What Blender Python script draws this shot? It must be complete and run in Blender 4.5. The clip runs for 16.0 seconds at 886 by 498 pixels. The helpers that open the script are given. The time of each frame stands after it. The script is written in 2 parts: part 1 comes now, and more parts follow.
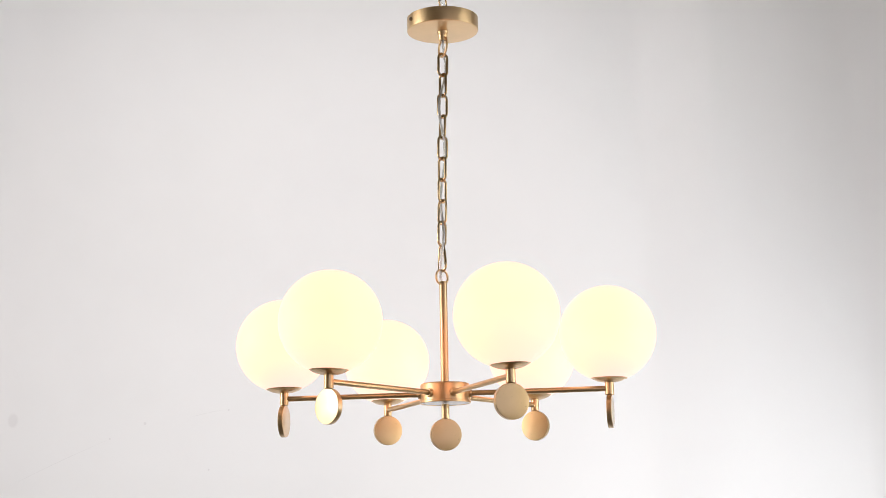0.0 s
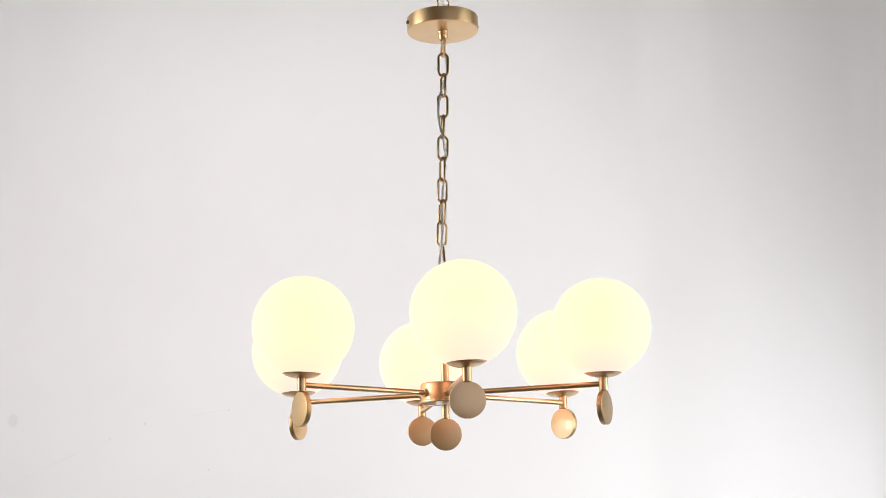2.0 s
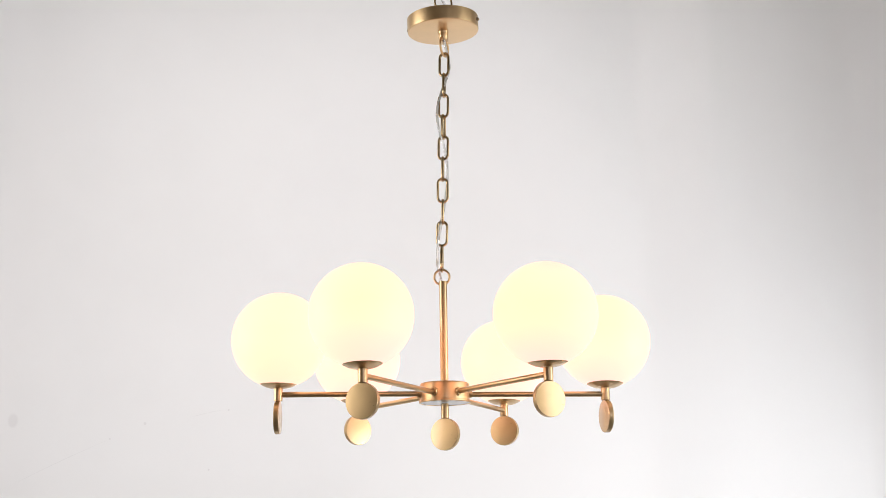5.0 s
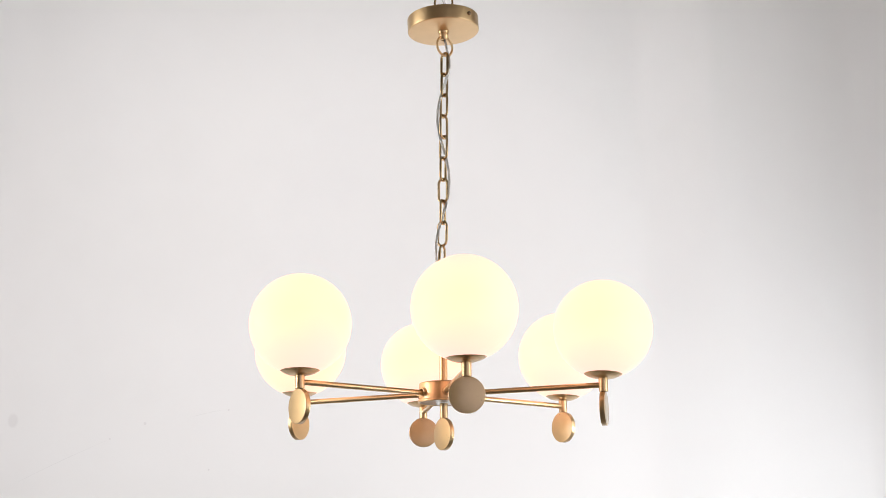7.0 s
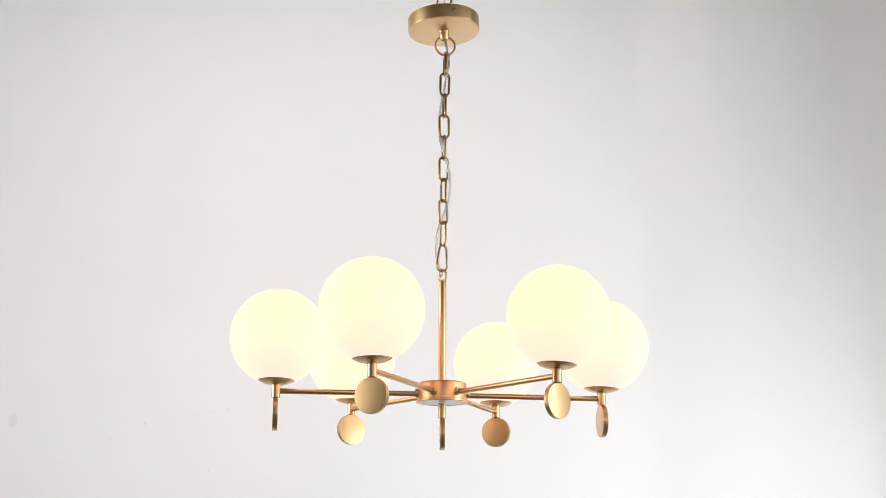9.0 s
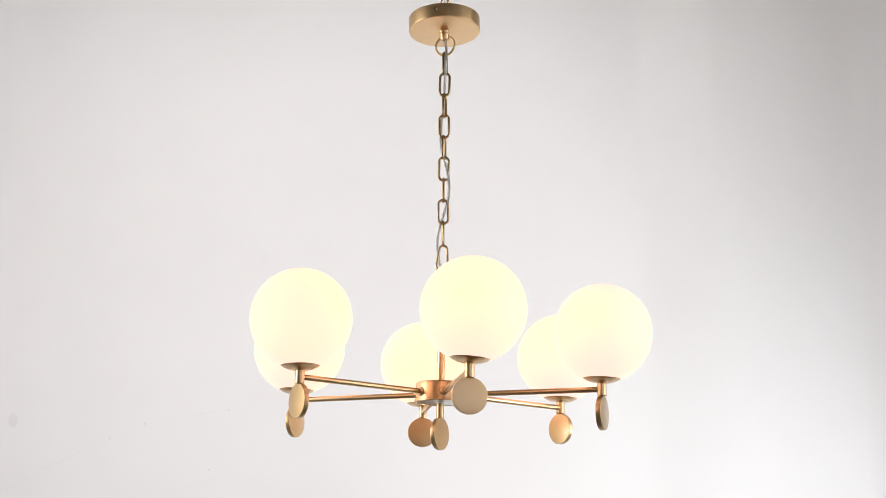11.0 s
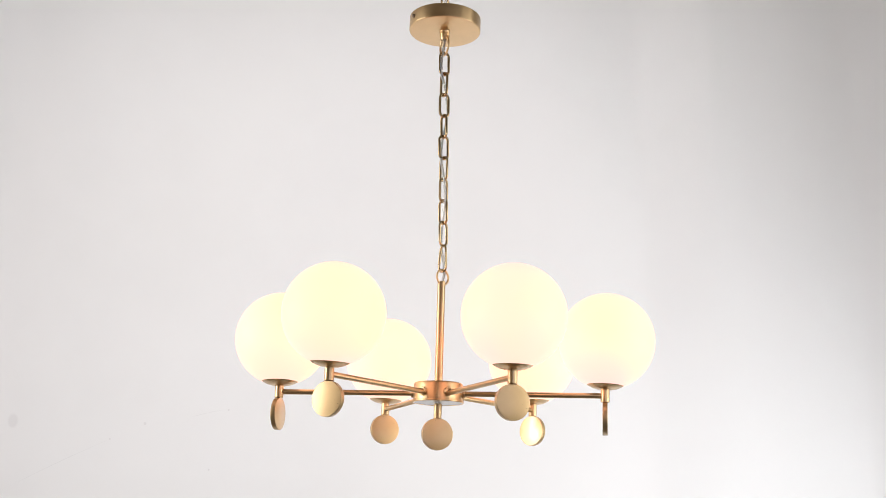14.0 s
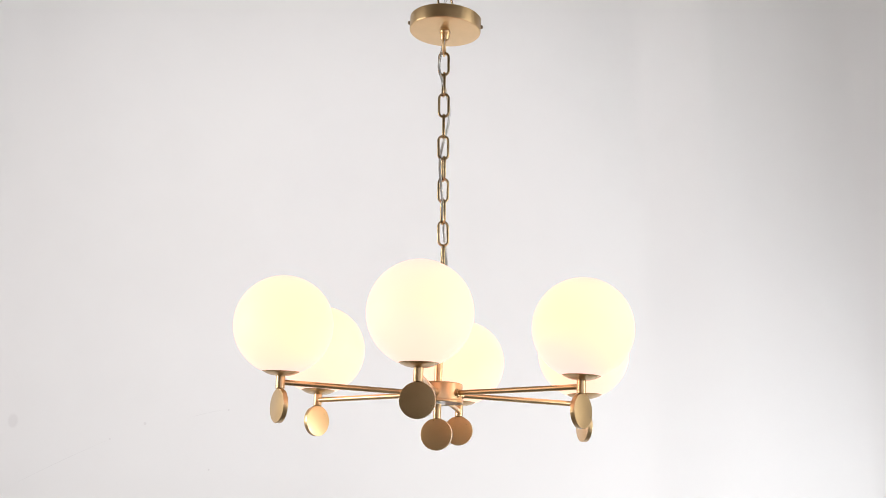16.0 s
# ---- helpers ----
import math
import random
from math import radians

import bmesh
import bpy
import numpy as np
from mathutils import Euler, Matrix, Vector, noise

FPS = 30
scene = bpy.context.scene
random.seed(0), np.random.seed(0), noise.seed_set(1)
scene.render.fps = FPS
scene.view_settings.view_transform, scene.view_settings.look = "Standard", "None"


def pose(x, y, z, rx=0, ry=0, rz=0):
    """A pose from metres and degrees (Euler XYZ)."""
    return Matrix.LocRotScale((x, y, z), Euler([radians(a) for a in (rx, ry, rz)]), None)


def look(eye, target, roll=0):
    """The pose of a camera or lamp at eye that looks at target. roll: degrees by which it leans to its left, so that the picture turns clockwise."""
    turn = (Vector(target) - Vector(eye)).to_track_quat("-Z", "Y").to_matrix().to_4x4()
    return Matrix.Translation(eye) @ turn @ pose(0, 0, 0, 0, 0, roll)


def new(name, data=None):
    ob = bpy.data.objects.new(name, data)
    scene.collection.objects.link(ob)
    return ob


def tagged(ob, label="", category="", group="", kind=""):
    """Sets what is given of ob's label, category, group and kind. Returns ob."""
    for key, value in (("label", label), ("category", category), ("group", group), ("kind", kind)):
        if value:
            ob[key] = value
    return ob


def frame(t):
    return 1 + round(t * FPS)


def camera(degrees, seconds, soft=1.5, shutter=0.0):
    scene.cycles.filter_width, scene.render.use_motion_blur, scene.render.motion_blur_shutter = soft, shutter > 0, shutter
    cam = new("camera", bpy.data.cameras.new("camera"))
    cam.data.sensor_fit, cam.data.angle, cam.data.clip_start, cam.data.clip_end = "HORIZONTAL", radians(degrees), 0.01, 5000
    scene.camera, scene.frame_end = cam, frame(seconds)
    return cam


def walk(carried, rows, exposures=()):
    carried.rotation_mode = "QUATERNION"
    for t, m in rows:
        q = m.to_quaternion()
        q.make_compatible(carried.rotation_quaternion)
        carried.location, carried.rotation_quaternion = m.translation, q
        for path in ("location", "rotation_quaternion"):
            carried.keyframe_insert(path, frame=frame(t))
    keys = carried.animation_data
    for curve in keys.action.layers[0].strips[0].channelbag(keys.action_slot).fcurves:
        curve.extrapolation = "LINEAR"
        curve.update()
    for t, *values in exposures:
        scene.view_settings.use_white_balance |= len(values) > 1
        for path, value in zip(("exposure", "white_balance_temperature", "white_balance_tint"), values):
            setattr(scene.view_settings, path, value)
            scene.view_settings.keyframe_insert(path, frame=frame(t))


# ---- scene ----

# ---------------------------------------------------------------- camera
EYE = 1.45                      # lens height over the studio floor
DIST = 1.980                    # lens to the chandelier's axis
cam = camera(38.87, 16.0, soft=0.4)
walk(cam, [(0.0, pose(0, -DIST, EYE, 90 + 12.68, 0, 0)), (16.0, pose(0, -DIST, EYE, 90 + 12.68, 0, 0))])

# ---------------------------------------------------------------- light
world = bpy.data.worlds.new("studio")
scene.world = world
world.use_nodes = True
world.node_tree.nodes["Background"].inputs["Color"].default_value = (0.9, 0.95, 1.0, 1)
world.node_tree.nodes["Background"].inputs["Strength"].default_value = 0.02
scene.view_settings.exposure = 0.145


def softbox(name, eye, target, w, h, power, colour=(1, 1, 1), beam=180):
    data = bpy.data.lights.new(name, "AREA")
    data.shape, data.size, data.size_y = "RECTANGLE", w, h
    data.energy, data.color, data.spread = power, colour, radians(beam)
    ob = new(name, data)
    ob.matrix_basis = look(eye, target)
    return ob


# two large softboxes beside the chandelier, gridded lamps washing the backdrop
softbox("softbox_left", (-1.95, -0.35, EYE + 0.55), (0, -0.45, EYE + 0.35), 1.15, 1.45, 11.2, (1.0, 0.985, 0.985), 150)
softbox("softbox_right", (1.95, -0.62, EYE + 0.55), (0, -0.45, EYE + 0.35), 1.15, 1.45, 11.0, (0.985, 0.99, 1.0), 150)
softbox("softbox_front", (1.17, -2.40, EYE + 0.55), (0.45, 0, EYE + 0.35), 2.2, 1.0, 5.0, (0.90, 0.87, 1.0), 150)
softbox("backdrop_lamp_left", (-2.7, -0.35, EYE + 0.65), (-0.1, 1.4, EYE + 0.22), 0.5, 0.9, 6.0, (1.0, 0.968, 0.982), 78)
softbox("backdrop_lamp_right", (2.7, -0.35, EYE - 0.45), (0.02, 1.4, EYE - 0.12), 0.5, 0.8, 10.9, (0.94, 0.97, 1.0), 64)
# added unseen overhead fill that lifts the backdrop's upper part
softbox("backdrop_fill_top", (-0.05, 0.10, EYE + 2.0), (0.05, 1.4, EYE + 1.02), 2.8, 0.3, 5.8, (0.975, 0.98, 1.0), 95)


# ---------------------------------------------------------------- materials
def material(name):
    m = bpy.data.materials.new(name)
    m.use_nodes = True
    return m, m.node_tree.nodes, m.node_tree.links, m.node_tree.nodes["Principled BSDF"]


def noise_node(nodes, links, scale, detail=4.0, rough=0.6, coord="Object"):
    tc = nodes.new("ShaderNodeTexCoord")
    n = nodes.new("ShaderNodeTexNoise")
    n.inputs["Scale"].default_value, n.inputs["Detail"].default_value = scale, detail
    n.inputs["Roughness"].default_value = rough
    links.new(tc.outputs[coord], n.inputs["Vector"])
    return n


def ramp_node(nodes, links, src, stops):
    r = nodes.new("ShaderNodeValToRGB")
    e = r.color_ramp.elements
    e[0].position, e[0].color = stops[0][0], (*stops[0][1], 1)
    e[1].position, e[1].color = stops[-1][0], (*stops[-1][1], 1)
    for p, c in stops[1:-1]:
        k = e.new(p)
        k.color = (*c, 1)
    links.new(src, r.inputs["Fac"])
    return r


def bump_node(nodes, links, src, bsdf, strength, dist):
    b = nodes.new("ShaderNodeBump")
    b.inputs["Strength"].default_value, b.inputs["Distance"].default_value = strength, dist
    links.new(src, b.inputs["Height"])
    links.new(b.outputs["Normal"], bsdf.inputs["Normal"])
    return b


def satin_metal(name, lo, hi, rough_lo, rough_hi, grain=900.0, relief=0.06, flecked=False, lacquer=0.0):
    """Lacquered satin metal: fine pigment grain, broad cloudiness, slightly uneven gloss."""
    m, nodes, links, b = material(name)
    b.inputs["Metallic"].default_value = 1.0
    b.inputs["Coat Weight"].default_value, b.inputs["Coat Roughness"].default_value, b.inputs["Coat IOR"].default_value = lacquer, 0.14, 1.55
    broad = noise_node(nodes, links, 28.0, 5.0)
    fine = noise_node(nodes, links, grain, 2.0)
    col = ramp_node(nodes, links, broad.outputs["Fac"], [(0.3, lo), (0.7, hi)])
    if flecked:                                   # sparse dust and pinholes in the lacquer
        dust = noise_node(nodes, links, 330.0, 1.0)
        spots = ramp_node(nodes, links, dust.outputs["Fac"], [(0.75, (1.0, 1.0, 1.0)), (0.79, (0.45, 0.42, 0.38))])
        mix = nodes.new("ShaderNodeMix")
        mix.data_type, mix.blend_type = "RGBA", "MULTIPLY"
        mix.inputs["Factor"].default_value = 1.0
        links.new(col.outputs["Color"], mix.inputs["A"])
        links.new(spots.outputs["Color"], mix.inputs["B"])
        links.new(mix.outputs["Result"], b.inputs["Base Color"])
    else:
        links.new(col.outputs["Color"], b.inputs["Base Color"])
    rr = nodes.new("ShaderNodeMapRange")
    rr.inputs["To Min"].default_value, rr.inputs["To Max"].default_value = rough_lo, rough_hi
    links.new(broad.outputs["Fac"], rr.inputs["Value"])
    links.new(rr.outputs["Result"], b.inputs["Roughness"])
    bump_node(nodes, links, fine.outputs["Fac"], b, relief, 0.0004)
    return m


def glow_glass(name):
    """Opal glass, lit from within by a warm lamp above the holder."""
    m, nodes, links, b = material(name)
    b.inputs["Base Color"].default_value = (0.21, 0.208, 0.203, 1)
    b.inputs["Roughness"].default_value = 0.50
    b.inputs["Specular IOR Level"].default_value = 0.2
    tc = nodes.new("ShaderNodeTexCoord")
    sep = nodes.new("ShaderNodeSeparateXYZ")
    links.new(tc.outputs["Object"], sep.inputs["Vector"])
    mr = nodes.new("ShaderNodeMapRange")
    mr.inputs["From Min"].default_value, mr.inputs["From Max"].default_value = -0.075, 0.075
    links.new(sep.outputs["Z"], mr.inputs["Value"])
    # glow of the inner lamp set by height, weaker towards bottom and top
    r = ramp_node(nodes, links, mr.outputs["Result"], [
        (0.0, (0.46, 0.282, 0.218)), (0.14, (0.51, 0.303, 0.219)), (0.34, (0.66, 0.321, 0.216)), (0.55, (0.72, 0.328, 0.209)),
        (0.85, (0.69, 0.325, 0.213)), (0.95, (0.57, 0.306, 0.214)), (1.0, (0.52, 0.282, 0.212))])
    # patches of weaker, less warm glow set in the emission, differently on each globe
    info = nodes.new("ShaderNodeObjectInfo")
    far = nodes.new("ShaderNodeVectorMath")
    far.operation = "MULTIPLY_ADD"
    far.inputs[1].default_value = (37.0, 23.0, 11.0)
    links.new(info.outputs["Random"], far.inputs[0])
    links.new(tc.outputs["Object"], far.inputs[2])
    cloud = nodes.new("ShaderNodeTexNoise")
    cloud.inputs["Scale"].default_value, cloud.inputs["Detail"].default_value = 6.5, 1.0
    links.new(far.outputs["Vector"], cloud.inputs["Vector"])
    thick = ramp_node(nodes, links, cloud.outputs["Fac"], [(0.36, (1.04, 1.02, 0.95)), (0.68, (0.94, 0.925, 1.05))])
    mottle = nodes.new("ShaderNodeMix")
    mottle.data_type, mottle.blend_type = "RGBA", "MULTIPLY"
    mottle.inputs["Factor"].default_value = 1.0
    links.new(r.outputs["Color"], mottle.inputs["A"])
    links.new(thick.outputs["Color"], mottle.inputs["B"])
    links.new(mottle.outputs["Result"], b.inputs["Emission Color"])
    b.inputs["Emission Strength"].default_value = 2.7
    return m


def backdrop_paint(name, base):
    """Matt white studio backdrop with faint cloudy wear and a paper tooth."""
    m, nodes, links, b = material(name)
    broad = noise_node(nodes, links, 1.6, 5.0)
    col = ramp_node(nodes, links, broad.outputs["Fac"], [
        (0.25, tuple(c * 0.965 for c in base)), (0.5, base), (0.8, tuple(min(1, c * 1.02) for c in base))])
    tc = nodes.new("ShaderNodeTexCoord")
    flat = nodes.new("ShaderNodeVectorMath")                 # a round grey smudge near the sheet's left edge
    flat.operation = "MULTIPLY_ADD"
    flat.inputs[1].default_value = (1.0, 0.0, 0.72)
    flat.inputs[2].default_value = (1.138, 0.0, -0.72 * (EYE + 0.286))
    size = nodes.new("ShaderNodeVectorMath")
    size.operation = "LENGTH"
    edge = nodes.new("ShaderNodeMapRange")
    edge.interpolation_type = "SMOOTHSTEP"
    edge.inputs["From Min"].default_value, edge.inputs["From Max"].default_value = 0.009, 0.0165
    edge.inputs["To Min"].default_value, edge.inputs["To Max"].default_value = 1.0, 0.0
    mix = nodes.new("ShaderNodeMix")
    mix.data_type = "RGBA"
    mix.inputs["B"].default_value = (base[0] * 0.925, base[1] * 0.918, base[2] * 0.92, 1)
    links.new(tc.outputs["Object"], flat.inputs[0])
    links.new(flat.outputs["Vector"], size.inputs[0])
    links.new(size.outputs["Value"], edge.inputs["Value"])
    links.new(edge.outputs["Result"], mix.inputs["Factor"])
    links.new(col.outputs["Color"], mix.inputs["A"])
    links.new(mix.outputs["Result"], b.inputs["Base Color"])
    b.inputs["Roughness"].default_value = 0.75
    fine = noise_node(nodes, links, 160.0, 3.0)
    bump_node(nodes, links, fine.outputs["Fac"], b, 0.08, 0.001)
    return m


def plain_paint(name, base, rough=0.7):
    m, nodes, links, b = material(name)
    n = noise_node(nodes, links, 6.0, 5.0)
    col = ramp_node(nodes, links, n.outputs["Fac"], [(0.3, tuple(c * 0.94 for c in base)), (0.7, base)])
    links.new(col.outputs["Color"], b.inputs["Base Color"])
    b.inputs["Roughness"].default_value = rough
    return m


def clear_plastic(name):
    m, nodes, links, b = material(name)
    b.inputs["Base Color"].default_value = (0.98, 0.99, 0.99, 1)
    b.inputs["Roughness"].default_value = 0.04
    b.inputs["IOR"].default_value = 1.45
    b.inputs["Transmission Weight"].default_value = 0.95
    return m


GOLD = satin_metal("satin_gold_lacquer", (0.74, 0.525, 0.275), (0.80, 0.57, 0.305), 0.36, 0.44, lacquer=0.4)
MEDAL = satin_metal("polished_gold_lacquer", (0.705, 0.495, 0.245), (0.765, 0.54, 0.275), 0.41, 0.47, 700.0, 0.05, flecked=True, lacquer=1.0)
CHAIN = satin_metal("antique_brass_wire", (0.47, 0.355, 0.20), (0.62, 0.47, 0.275), 0.18, 0.30, 500.0, 0.10)
STEEL = satin_metal("dark_screw_steel", (0.25, 0.19, 0.12), (0.36, 0.27, 0.17), 0.25, 0.4)
OPAL = glow_glass("lit_opal_glass")
WHITE = plain_paint("white_enamel", (0.84, 0.83, 0.80), 0.07)
SHEET = backdrop_paint("matt_white_backdrop", (0.815, 0.802, 0.792))
SMUDGE = plain_paint("grey_smudge", (0.752, 0.735, 0.728), 0.8)
CREASE = plain_paint("darker_crease", (0.797, 0.783, 0.773), 0.8)
STUDIO = plain_paint("studio_grey_paint", (0.43, 0.37, 0.29), 0.85)
FLOOR = plain_paint("grey_concrete", (0.15, 0.147, 0.142), 0.7)
CLEAR = clear_plastic("clear_flex")
COPPER = satin_metal("tinned_strand", (0.62, 0.60, 0.56), (0.72, 0.70, 0.66), 0.3, 0.45)


# ---------------------------------------------------------------- mesh helpers
def part(name, bm, mat, parent=None, label="", m=None, smooth=40):
    """Links a bmesh as one mesh object under a thing or a part."""
    data = bpy.data.meshes.new(name)
    bmesh.ops.recalc_face_normals(bm, faces=bm.faces)
    for f in bm.faces:
        f.smooth = True
    for e in bm.edges:
        if len(e.link_faces) == 2 and e.calc_face_angle(0) > radians(smooth):
            e.smooth = False
    bm.to_mesh(data)
    bm.free()
    data.materials.append(mat)
    ob = new(name, data)
    if parent:
        ob.parent = parent
    if m is not None:
        ob.matrix_basis = m
    if label:
        tagged(ob, label)
    return ob


def lathe(profile, seg=64):
    """A solid of revolution round z from (radius, height) pairs; radius 0 closes to a point."""
    bm = bmesh.new()
    rings = []
    for r, z in profile:
        if r <= 1e-6:
            rings.append([bm.verts.new((0, 0, z))])
        else:
            rings.append([bm.verts.new((r * math.cos(2 * math.pi * i / seg), r * math.sin(2 * math.pi * i / seg), z)) for i in range(seg)])
    for a, b in zip(rings, rings[1:]):
        for i in range(seg):
            j = (i + 1) % seg
            if len(a) == 1 and len(b) == 1:
                continue
            if len(a) == 1:
                bm.faces.new((a[0], b[i], b[j]))
            elif len(b) == 1:
                bm.faces.new((a[i], a[j], b[0]))
            else:
                bm.faces.new((a[i], a[j], b[j], b[i]))
    return bm


def rounded(r, z0, z1, e):
    """Profile of a closed cylinder with rounded rims."""
    pts = [(0, z0)]
    for k in range(5):
        a = math.pi / 2 * k / 4
        pts.append((r - e + e * math.sin(a), z0 + e - e * math.cos(a)))
    for k in range(5):
        a = math.pi / 2 * k / 4
        pts.append((r - e + e * math.cos(a), z1 - e + e * math.sin(a)))
    return pts + [(0, z1)]


def turned(bm, m):
    bmesh.ops.transform(bm, matrix=m, verts=bm.verts)
    return bm


def sweep(points, radius, closed=False, seg=12):
    """A round wire along a line of points."""
    bm = bmesh.new()
    pts = [Vector(p) for p in points]
    n = len(pts)
    rings, side = [], None
    for i, p in enumerate(pts):
        a = pts[(i - 1) % n] if closed or i > 0 else p
        b = pts[(i + 1) % n] if closed or i < n - 1 else p
        d = (b - a).normalized()
        if side is None:
            side = d.cross(Vector((0.31, 0.87, 0.38))).normalized()
        side = (side - d * side.dot(d)).normalized()
        up = d.cross(side)
        rings.append([bm.verts.new(p + radius * (math.cos(2 * math.pi * k / seg) * side + math.sin(2 * math.pi * k / seg) * up)) for k in range(seg)])
    for i in range(n if closed else n - 1):
        a, b = rings[i], rings[(i + 1) % n]
        if closed and i == n - 1:           # match the last ring's turn to the first
            s = min(range(seg), key=lambda k: (b[k].co - a[0].co).length)
            b = b[s:] + b[:s]
        for k in range(seg):
            bm.faces.new((a[k], a[(k + 1) % seg], b[(k + 1) % seg], b[k]))
    if not closed:
        bm.faces.new(rings[0])
        bm.faces.new(rings[-1])
    return bm


def box(x0, x1, y0, y1, z0, z1):
    bm = bmesh.new()
    bmesh.ops.create_cube(bm, size=1)
    return turned(bm, Matrix.Translation(((x0 + x1) / 2, (y0 + y1) / 2, (z0 + z1) / 2)) @ Matrix.Diagonal((x1 - x0, y1 - y0, z1 - z0, 1)))


# ---------------------------------------------------------------- the studio
BACK = 1.40                     # backdrop behind the chandelier's axis


def bend(x, at, soft):
    """A soft hinge: nothing before the place, rising with slope 1 past it."""
    k = (x - at) / soft
    return soft * (k if k > 40 else math.log(1 + math.exp(k)))


def sheet_y(x, z):
    """The backdrop's front face: flat in the middle, bowed at both sides, with soft hanging folds."""
    d = 0.0
    if x > 0.45:
        d -= 0.11 * (1 - math.cos(min(1.0, (x - 0.45) / 1.5) * math.pi / 2))
    if x < -0.45:
        d += 0.10 * (1 - math.cos(min(1.0, (-0.45 - x) / 1.1) * math.pi / 2))
    high = min(1.0, max(0.0, (z - EYE - 0.35) / 0.8))
    high = high * high * (3 - 2 * high)
    fold = 0.3 + 0.7 * high
    d += fold * (-0.22 * bend(x, 0.36, 0.04) + 0.50 * bend(x, 0.562, 0.009) - 0.68 * bend(x, 0.766, 0.020) + 0.46 * bend(x, 0.812, 0.022) - 0.06 * bend(x, 0.95, 0.05))
    d += 0.30 * bend(x, 1.165, 0.012)
    edge = -1.175 - 0.078 * (1.5 - (z - EYE))
    d += -0.22 * bend(-x, -edge - 0.12, 0.030) + 0.95 * bend(-x, -edge, 0.022) - 0.65 * bend(-x, -edge + 0.16, 0.03)
    d += 0.003 * math.sin(3.1 * x + 0.6) + 0.003 * noise.noise((x * 1.7, 0.0, z * 0.9))
    return BACK - d


def build_backdrop():
    bm = bmesh.new()
    cols = [-2.6 + 5.2 * i / 320 for i in range(321)]
    prof = []                                     # (forward of the wall, height), floor sweep first
    for k in range(13):
        a = math.pi / 2 * k / 12
        prof.append((0.7 * (1 - math.sin(a)), 0.02 + 0.7 * (1 - math.cos(a))))
    prof += [(0.0, 0.72 + 2.7 * k / 50) for k in range(1, 51)]
    faces = []
    for back in (0.0, 0.004):
        grid = []
        for fwd, z in prof:
            grid.append([bm.verts.new((x, sheet_y(x, z) - fwd + back, z - (back if z < 0.72 else 0))) for x in cols])
        for a, b in zip(grid, grid[1:]):
            for i in range(len(cols) - 1):
                bm.faces.new((a[i], a[i + 1], b[i + 1], b[i]))
        faces.append(grid)
    f, b = faces
    for a, c in ((f[0], b[0]), (f[-1], b[-1]), ([r[0] for r in f], [r[0] for r in b]), ([r[-1] for r in f], [r[-1] for r in b])):
        for i in range(len(a) - 1):
            bm.faces.new((a[i], a[i + 1], c[i + 1], c[i]))
    ob = part("backdrop", bm, SHEET)
    tagged(ob, "matt white hanging studio backdrop with soft vertical folds", "backdrop", kind="structure")
    return ob


def build_marks(sheet):
    """Some specks and a faint diagonal crease on the backdrop."""
    def spot(x, z, r, tall=1.0):
        bm = bmesh.new()
        rings = [bm.verts.new((x, 0, z))]
        prev = None
        for n in (0.4, 0.75, 1.0):
            ring = []
            for k in range(20):
                a = 2 * math.pi * k / 20
                q = r * n * (1 + 0.10 * noise.noise((math.cos(a) * 1.5, math.sin(a) * 1.5, x * 9)))
                ring.append(bm.verts.new((x + q * math.cos(a), 0, z + tall * q * math.sin(a))))
            for k in range(20):
                j = (k + 1) % 20
                bm.faces.new((rings[0], ring[k], ring[j]) if prev is None else (prev[k], ring[k], ring[j], prev[j]))
            prev = ring
        for v in bm.verts:
            v.co.y = sheet_y(v.co.x, v.co.z) - 0.0006
        return bm
    for x, z, r in ((-0.622, 0.160, 0.0024), (-0.795, 0.281, 0.0036), (-0.575, 0.318, 0.0026), (-0.885, 0.24, 0.0026)):
        part("speck", spot(x, EYE + z, r), SMUDGE, sheet)
    # the crease is drawn as thin flat strips, slightly darker than the sheet
    for u0, u1, lift in ((0.0, 0.48, 0.012), (0.80, 1.0, -0.008)):
        bm = bmesh.new()
        rows = []
        for k in range(31):
            u = u0 + (u1 - u0) * k / 30
            x = -1.14 + 0.56 * u
            z = EYE + lift + 0.10 + 0.227 * (1 - (1 - u) ** 1.35)
            w = 0.0010 * math.sin(math.pi * (k + 0.5) / 31) * (0.7 + 0.5 * noise.noise((u * 40, 0, 0)))
            rows.append([bm.verts.new((x, sheet_y(x, z + s * w) - 0.0006, z + s * w)) for s in (-1, 1)])
        for a, b in zip(rows, rows[1:]):
            bm.faces.new((a[0], b[0], b[1], a[1]))
        part("crease", bm, CREASE, sheet, "faint, slightly darker diagonal crease line")


def build_studio():
    tagged(part("floor", box(-3.1, 3.1, -4.2, 1.9, -0.1, 0.0), FLOOR), "grey concrete studio floor", "floor", kind="structure")
    tagged(part("ceiling", box(-3.1, 3.1, -4.2, 1.9, 3.6, 3.7), STUDIO), "grey painted studio ceiling", "ceiling", kind="structure")
    tagged(part("wall_north", box(-3.1, 3.1, 1.8, 1.9, 0.0, 3.6), STUDIO), "grey studio wall behind the backdrop", "wall", kind="structure")
    tagged(part("wall_south", box(-3.1, 3.1, -4.2, -4.1, 0.0, 3.6), STUDIO), "grey studio wall", "wall", kind="structure")
    tagged(part("wall_west", box(-3.1, -3.0, -4.1, 1.8, 0.0, 3.6), STUDIO), "grey studio side wall", "wall", kind="structure")
    tagged(part("wall_east", box(3.0, 3.1, -4.1, 1.8, 0.0, 3.6), STUDIO), "grey studio side wall", "wall", kind="structure")


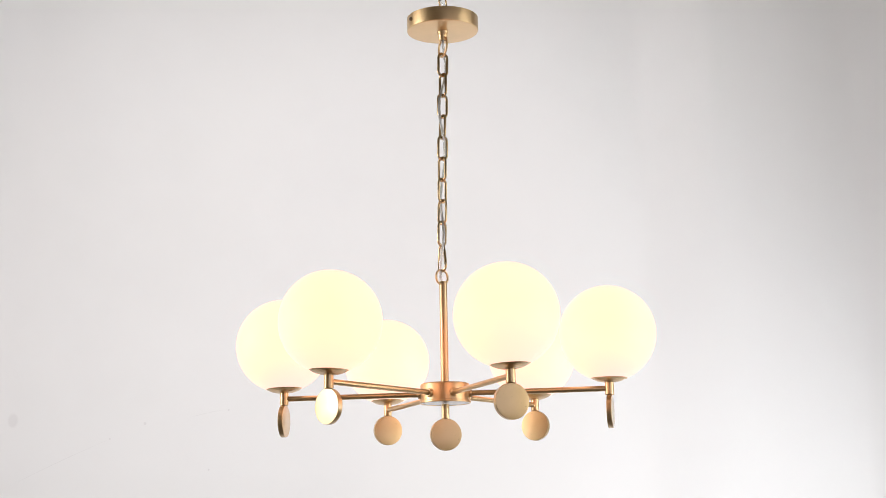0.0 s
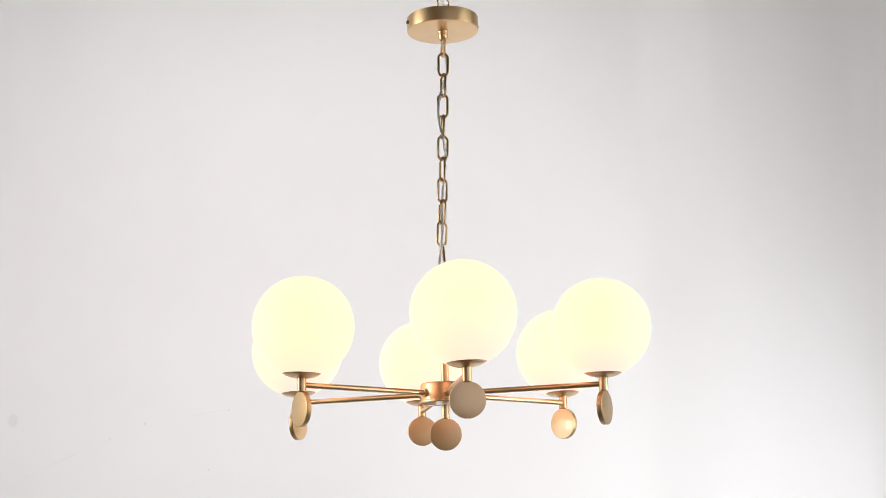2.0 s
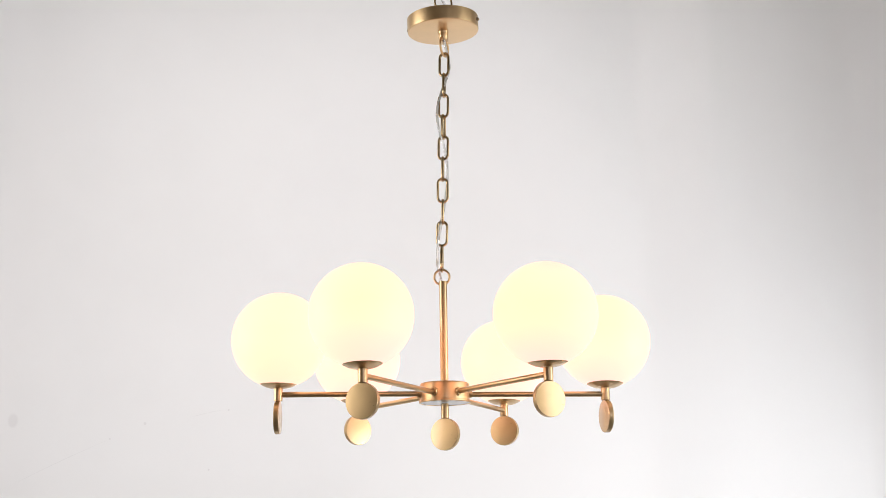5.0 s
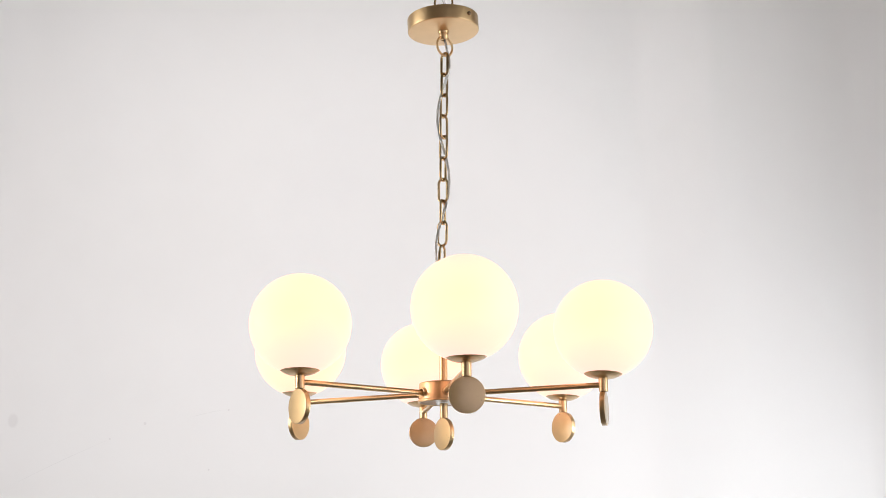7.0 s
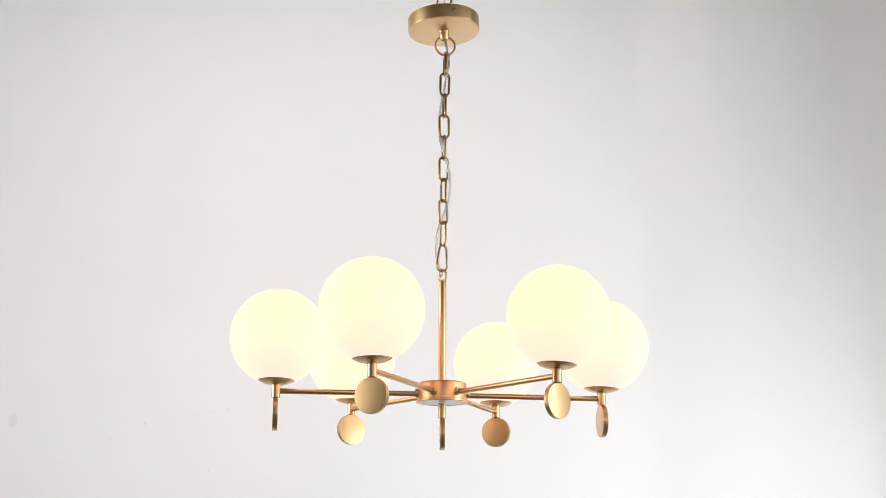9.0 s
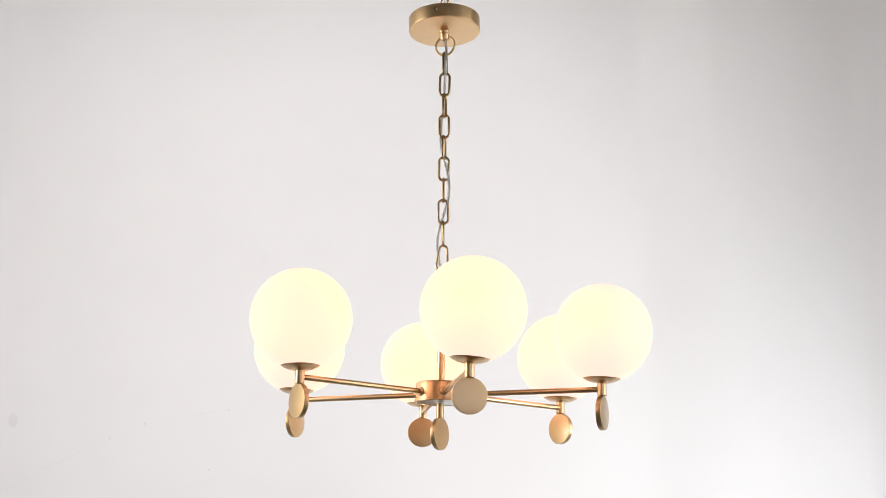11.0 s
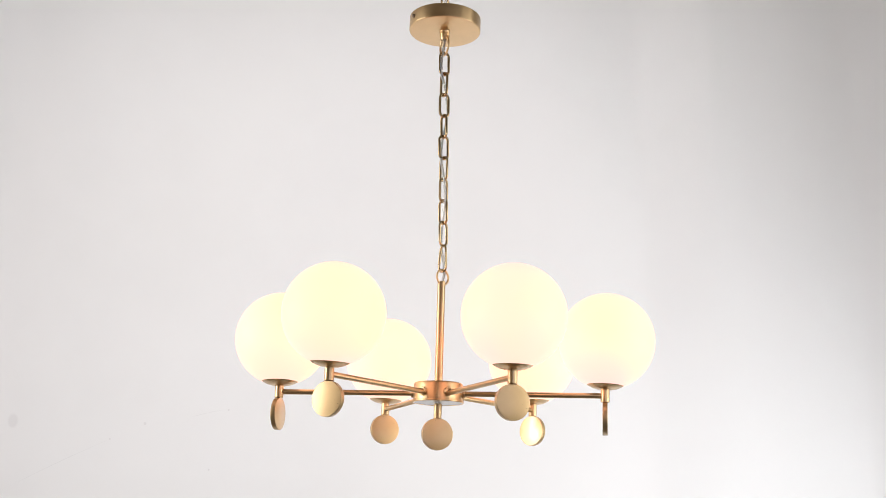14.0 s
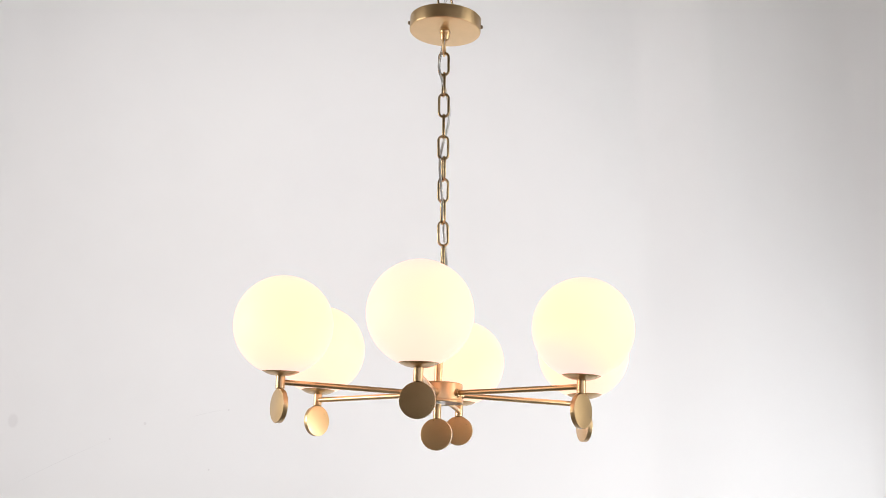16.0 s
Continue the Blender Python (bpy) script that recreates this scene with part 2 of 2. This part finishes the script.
# ---------------------------------------------------------------- the chandelier
TOP = 0.821                     # canopy's underside over the lens; the chandelier's own origin
LEAN = pose(0, 0, 0.40 - TOP) @ pose(0, 0, 0, 0.02, -1.28, 0) @ pose(0, 0, -0.40)   # the frame hangs askew on its ring
RING = 0.2586                   # axis to lamp posts


def up(z):
    return z - TOP


def wire_link(length, width, wire):
    """Centre line of a stadium-shaped link, upright in the xz plane."""
    r, half = (width - wire) / 2, (length - width) / 2
    pts = [(r, 0, 0.0003)] + [(r * math.cos(a), 0, half + r * math.sin(a)) for a in [math.pi * k / 14 for k in range(15)]]
    pts += [(-r * math.cos(a), 0, -half - r * math.sin(a)) for a in [math.pi * k / 14 for k in range(15)]] + [(r, 0, -0.0003)]
    return sweep(pts, wire / 2)                              # the wire's ends meet at an open seam


def wire_ring(radius, wire):
    return sweep([(radius * math.cos(2 * math.pi * k / 40), 0, radius * math.sin(2 * math.pi * k / 40)) for k in range(40)], wire / 2, closed=True)


def screw(parent, m):
    bm = lathe([(0, 0.0042), (0.0018, 0.0040), (0.0030, 0.0028), (0.0033, 0.0012), (0.0033, -0.003), (0, -0.003)], 20)
    s = part("screw", bm, STEEL, parent, "small dark steel screw", m)
    return s


def build_canopy(thing):
    m = pose(0, 0, -0.0016, *CANOPY_TILT)
    r, h, e = 0.0597, 0.0240, 0.0022
    pts = [(0.0, 0.0)]
    for k in range(6):
        a = math.pi / 2 * k / 5
        pts.append((r - e + e * math.sin(a), e - e * math.cos(a)))
    pts += [(r, h - 0.0006), (r - 0.0006, h), (r - 0.0014, h), (r - 0.0014, 0.0025), (0.0, 0.0025)]
    canopy = part("canopy", lathe(pts, 96), GOLD, thing, "round satin gold ceiling canopy", m)
    nub = [(0, 0.001), (0.0092, 0.001), (0.0092, -0.0010), (0.0086, -0.0018), (0.0086, -0.0040), (0.0079, -0.0044), (0.0079, -0.0052), (0.0083, -0.0056),
           (0.0074, -0.0140), (0.0067, -0.0150), (0.0040, -0.0150), (0.0036, -0.0080), (0, -0.0080)]
    part("loop_nipple", lathe(nub, 40), GOLD, canopy)
    for a in SCREWS:
        screw(canopy, pose(0, 0, 0, 0, 0, a) @ pose(0, -r + 0.0004, 0.0130, 90, 0, 0))
    ring = sweep([((0.0150) * math.cos(a), 0, 0.0165 * math.sin(a)) for a in [2 * math.pi * k / 40 for k in range(40)]], 0.0017, closed=True)
    part("hanging_ring", ring, CHAIN, thing, "brass wire ring above the canopy", pose(0, 0, up(0.872), 0, 0, 45))
    return canopy


def build_chain(thing):
    part("canopy_ring", wire_ring(0.0165, 0.0039), GOLD, thing, "round gold wire ring", pose(0.0011, 0.0020, up(0.7938), 0, 0, 92))
    pitch, wire, length = 0.0364, 0.0043, 0.0439
    mesh = None
    for k in range(9):
        z = 0.7835 - length / 2 - k * pitch
        turn = (2, 107, 4.5, 99, 6.5, 111, 22, 117, 23)[k]
        off = (z - 0.42) / 0.37
        m = pose(0.0011 * off + 0.0003 * math.sin(2.1 * k), 0.0020 * off, up(z), 0, 1.4 * math.sin(1.7 * k), turn)
        if mesh is None:
            link = part("chain_link", wire_link(length, 0.0200, wire), CHAIN, thing, "antique brass oval chain link", m)
            mesh = link.data
        else:
            link = new("chain_link", mesh)
            link.parent, link.matrix_basis = thing, m
            tagged(link, "antique brass oval chain link")
    # pear-shaped snap link with its gate
    r0, z0, r1, z1 = 0.0062, 0.0128, 0.0090, -0.0146       # small upper bow, wide lower bow, straight flanks
    lean = math.asin((r1 - r0) / (z0 - z1))
    pear = [(r0 * math.cos(a), 0, z0 + r0 * math.sin(a)) for a in [lean + (math.pi - 2 * lean) * k / 12 for k in range(13)]]
    pear += [(-r1 * math.cos(a), 0, z1 - r1 * math.sin(a)) for a in [-lean + (math.pi + 2 * lean) * k / 18 for k in range(19)]]
    snap = part("snap_link", sweep(pear, 0.0019, closed=True), CHAIN, thing, "pear-shaped brass snap link", pose(0, 0, up(0.4315), 0, 3, 108))
    hi = Vector((-r0 * math.cos(lean), 0, z0 + r0 * math.sin(lean)))
    lo = Vector((-r1 * math.cos(lean), 0, z1 + r1 * math.sin(lean)))
    run = [lo.lerp(hi, k / 8) for k in range(9)]
    part("gate", sweep(run[1:8], 0.0023, seg=14), CHAIN, snap, "hinged brass gate of the snap link")
    part("gate_pin", turned(lathe(rounded(0.0010, -0.0031, 0.0031, 0.0003), 12), pose(*run[6], 90, 0, 0)), STEEL, snap)
    part("gate_collar", sweep([run[1].lerp(run[0], 0.1), run[1].lerp(run[0], 0.6)], 0.0025, seg=14), STEEL, snap)
    part("stem_ring", wire_ring(0.0122, 0.0036), GOLD, thing, "round gold wire ring", pose(0, 0, up(0.3985), 0, 2, 20))
    # clear flex woven through the links
    pts = []
    for k in range(161):
        z = 0.806 - (0.806 - 0.385) * k / 160
        fade = min(1.0, (0.806 - z) / 0.05, (z - 0.385) / 0.04 + 0.12)
        ph = 2 * math.pi * (z - 0.668) / 0.224
        a = -0.0104 * math.cos(ph) * fade
        b = 0.0042 * math.sin(ph * 1.5 + 0.8) * fade
        ca, sa = math.cos(radians(58)), math.sin(radians(58))
        off = (z - 0.42) / 0.37
        pts.append((a * ca - b * sa + 0.0011 * off, a * sa + b * ca + 0.0020 * off, up(z)))
    cord = part("flex_cord", sweep(pts, 0.0022, seg=12), CLEAR, thing, "clear plastic lamp flex woven through the chain")
    for s in (-1, 1):
        core = [(x + s * 0.0007 * math.cos(k * 0.35), y + s * 0.0007 * math.sin(k * 0.35), z) for k, (x, y, z) in enumerate(pts)]
        part("wire_core", sweep(core, 0.00055, seg=6), COPPER, cord, "tinned wire strand")
    top = [(0.004 * math.sin(k * 0.5), 0.001, up(0.848 + 0.004 * k)) for k in range(14)]
    part("flex_tail", sweep(top, 0.0020, seg=10), CLEAR, thing, "clear plastic lamp flex")


def disc(r, thick):
    """Upright medallion facing the -y side, its rim slightly eased."""
    return turned(lathe(rounded(r, -thick / 2, thick / 2, 0.0008), 64), pose(0, 0, 0, 90, 0, 0))


def build_hub(thing):
    stem = part("stem", lathe(rounded(0.0063, 0.2245, 0.3915, 0.0007), 32), GOLD, thing, "", HUB_AT)
    r = 0.0388
    body = [(0, 0.2275), (r - 0.003, 0.2275), (r - 0.0009, 0.2266), (r, 0.2245), (r, 0.2005), (r + 0.0014, 0.2000), (r + 0.0017, 0.1994), (r + 0.0017, 0.1970), (r + 0.0010, 0.1962), (r - 0.0010, 0.1962), (r - 0.0010, 0.1983), (0, 0.1983)]
    hub = part("hub", lathe(body, 96), GOLD, thing, "squat satin gold drum hub", HUB_AT)
    part("bottom_plate", lathe([(0, 0.1967), (r - 0.0012, 0.1967), (r - 0.0012, 0.1982), (0, 0.1982)], 64), WHITE, hub, "white enamelled bottom plate")
    for k in range(6):
        m = pose(0, 0, 0, 0, 0, 60 * k + ARM_TURN[k]) @ pose(0, -r, ARM_Z, 90, 0, 0)
        part("ferrule", lathe([(0.0046, 0.0042), (0.0060, 0.0040), (0.0066, 0.0030), (0.0066, 0.0012), (0.0074, 0.0010), (0.0074, -0.002), (0.0046, -0.002)], 28), GOLD, hub, "", m)
    fin = part("finial", lathe(rounded(0.0062, 0.1722, 0.1956, 0.0005), 32), GOLD, thing, "satin gold finial post", HUB_AT)
    part("medallion", disc(0.0250, 0.0075), MEDAL, fin, "round satin gold medallion", pose(0, 0, 0.1478, 0, 0, FINIAL_TURN))


ARM_Z = 0.2110
POST = 0.2011
ARM_TURN = (-0.74, -0.16, 0.77, 0.91, 0.36, -0.90)
ARM_RISE = (-0.0004, 0.0009, -0.0005, -0.0017, 0.0008, 0.0009)
GLOBE_SIDE = (-0.0030, -0.0018, 0.0046, -0.0002, -0.0002, 0.0017)
GLOBE_OUT = (-0.0009, 0.0008, 0.0014, 0.0027, 0.0026, -0.0014)
DISC_TURN = (0, -4.5, 6.8, -1.0, 0, -4.5)
SCREWS = (-82.0, 98.0)
FINIAL_TURN = -6.0
DISH_SCREWS = ((), (8,), (20,), (), (-135,), ())
CANOPY_TILT = (2.3, -2.4, 0)
HUB_AT = LEAN @ pose(0.0018, 0, 0)         # hub, stem and finial sit a touch off the arms' centre


def build_arm(thing, k):
    """One arm: rod, lamp post with dish, lit opal globe and hanging medallion."""
    m = LEAN @ pose(0, 0, 0, 0, 0, 60 * k + ARM_TURN[k]) @ pose(0, 0, ARM_RISE[k] - 0.0006)
    rod = turned(lathe(rounded(0.0042, 0.036, RING, 0.0005), 24), pose(0, 0, ARM_Z, 90, 0, 0))
    arm = part("arm", rod, GOLD, thing, "straight satin gold rod arm", m)
    at = pose(0, -RING, 0)
    part("lamp_post", lathe(rounded(0.0069, POST, 0.2215, 0.0005), 32), GOLD, arm, "", at)
    tilt = pose(0, -RING, 0.2225) @ pose(0, 0, 0, math.degrees(-GLOBE_OUT[k] / 0.0747) * -1, math.degrees(GLOBE_SIDE[k] / 0.0747), 0)
    dish = [(0, -0.0020), (0.0069, -0.0020), (0.0135, -0.0012), (0.0195, 0.0004), (0.0250, 0.0028), (0.0285, 0.0050), (0.0297, 0.0060), (0.0298, 0.0065), (0.0290, 0.0066), (0.0270, 0.0060), (0, 0.0042)]
    part("dish", lathe(dish, 64), GOLD, arm, "shallow satin gold lamp dish", tilt)
    for a in DISH_SCREWS[k]:
        m = tilt @ pose(0, 0, 0, 0, 0, a) @ pose(0, -0.0268, 0.0038, 140, 0, 0)
        part("set_screw", lathe([(0, 0.0008), (0.0008, 0.0006), (0.0010, 0.0), (0.0010, -0.001), (0, -0.001)], 12), GOLD, arm, "tiny set screw", m)
    bm = bmesh.new()
    bmesh.ops.create_uvsphere(bm, u_segments=72, v_segments=40, radius=0.0750)
    bmesh.ops.bisect_plane(bm, geom=bm.verts[:] + bm.edges[:] + bm.faces[:], plane_co=(0, 0, -0.0692), plane_no=(0, 0, 1), clear_inner=True)
    part("globe", bm, OPAL, arm, "glowing opal white glass globe", tilt @ pose(0, 0, 0.0740))
    part("medallion", disc(0.0255, 0.0078), MEDAL, arm, "round satin gold medallion", pose(0, -RING, POST - 0.0254, 0, 0, DISC_TURN[k]))


def build_chandelier():
    thing = tagged(new("chandelier"), "satin gold chandelier with six lit opal globes hanging on a chain", "chandelier")
    thing.empty_display_size = 0.1
    build_canopy(thing)
    build_chain(thing)
    build_hub(thing)
    for k in range(6):
        build_arm(thing, k)
    return thing


def build_hook():
    """The fixed hook from which the chandelier is hung for filming."""
    pts = [(0, 0, 3.6), (0, 0, EYE + 0.930), (0, 0, EYE + 0.912)]
    pts += [(0.012 * (1 - math.cos(a)), 0, EYE + 0.900 - 0.012 * math.sin(a)) for a in [math.pi * k / 10 for k in range(11)]]
    hook = part("ceiling_hook", sweep(pts, 0.0022), STEEL)
    tagged(hook, "thin steel hook hanging from the studio ceiling", "hook")


sheet = build_backdrop()
build_marks(sheet)
build_studio()
chandelier = build_chandelier()
build_hook()

# seconds, turn of the chandelier about its hanger in degrees
TURN = [(0, 21.60), (0.5, 18.86), (1, 15.67), (1.5, 11.86), (2, 7.69), (2.5, 3.03), (3, -1.97), (3.5, -7.16), (4, -12.76),
        (6.5, -45.59), (7, -52.65), (7.5, -59.79), (8, -67.11), (8.5, -74.42), (9, -81.78), (11.5, -119.47), (12, -127.00),
        (12.5, -134.57), (13, -142.40), (13.5, -150.09), (14, -157.58), (14.5, -164.96), (15, -172.32), (15.5, -179.62), (16, -186.98)]
SHIFT = [(0, -0.0005), (3.5, -0.0002), (7, 0.0007), (9, 0.0017), (12.5, 0.0029), (14.5, 0.0031), (16, 0.0033)]


def motions():
    """The chandelier turns slowly on its hanger, drifting a little aside and out of plumb."""
    rows = []
    for t, turn in TURN:
        x = float(np.interp(t, [a for a, b in SHIFT], [b for a, b in SHIFT]))
        rows.append((t, pose(x, 0, EYE + TOP, -0.25, 0.165 + 0.357 * t / 16, 0) @ pose(0, 0, 0, 0, 0, turn)))
    walk(chandelier, rows)


motions()
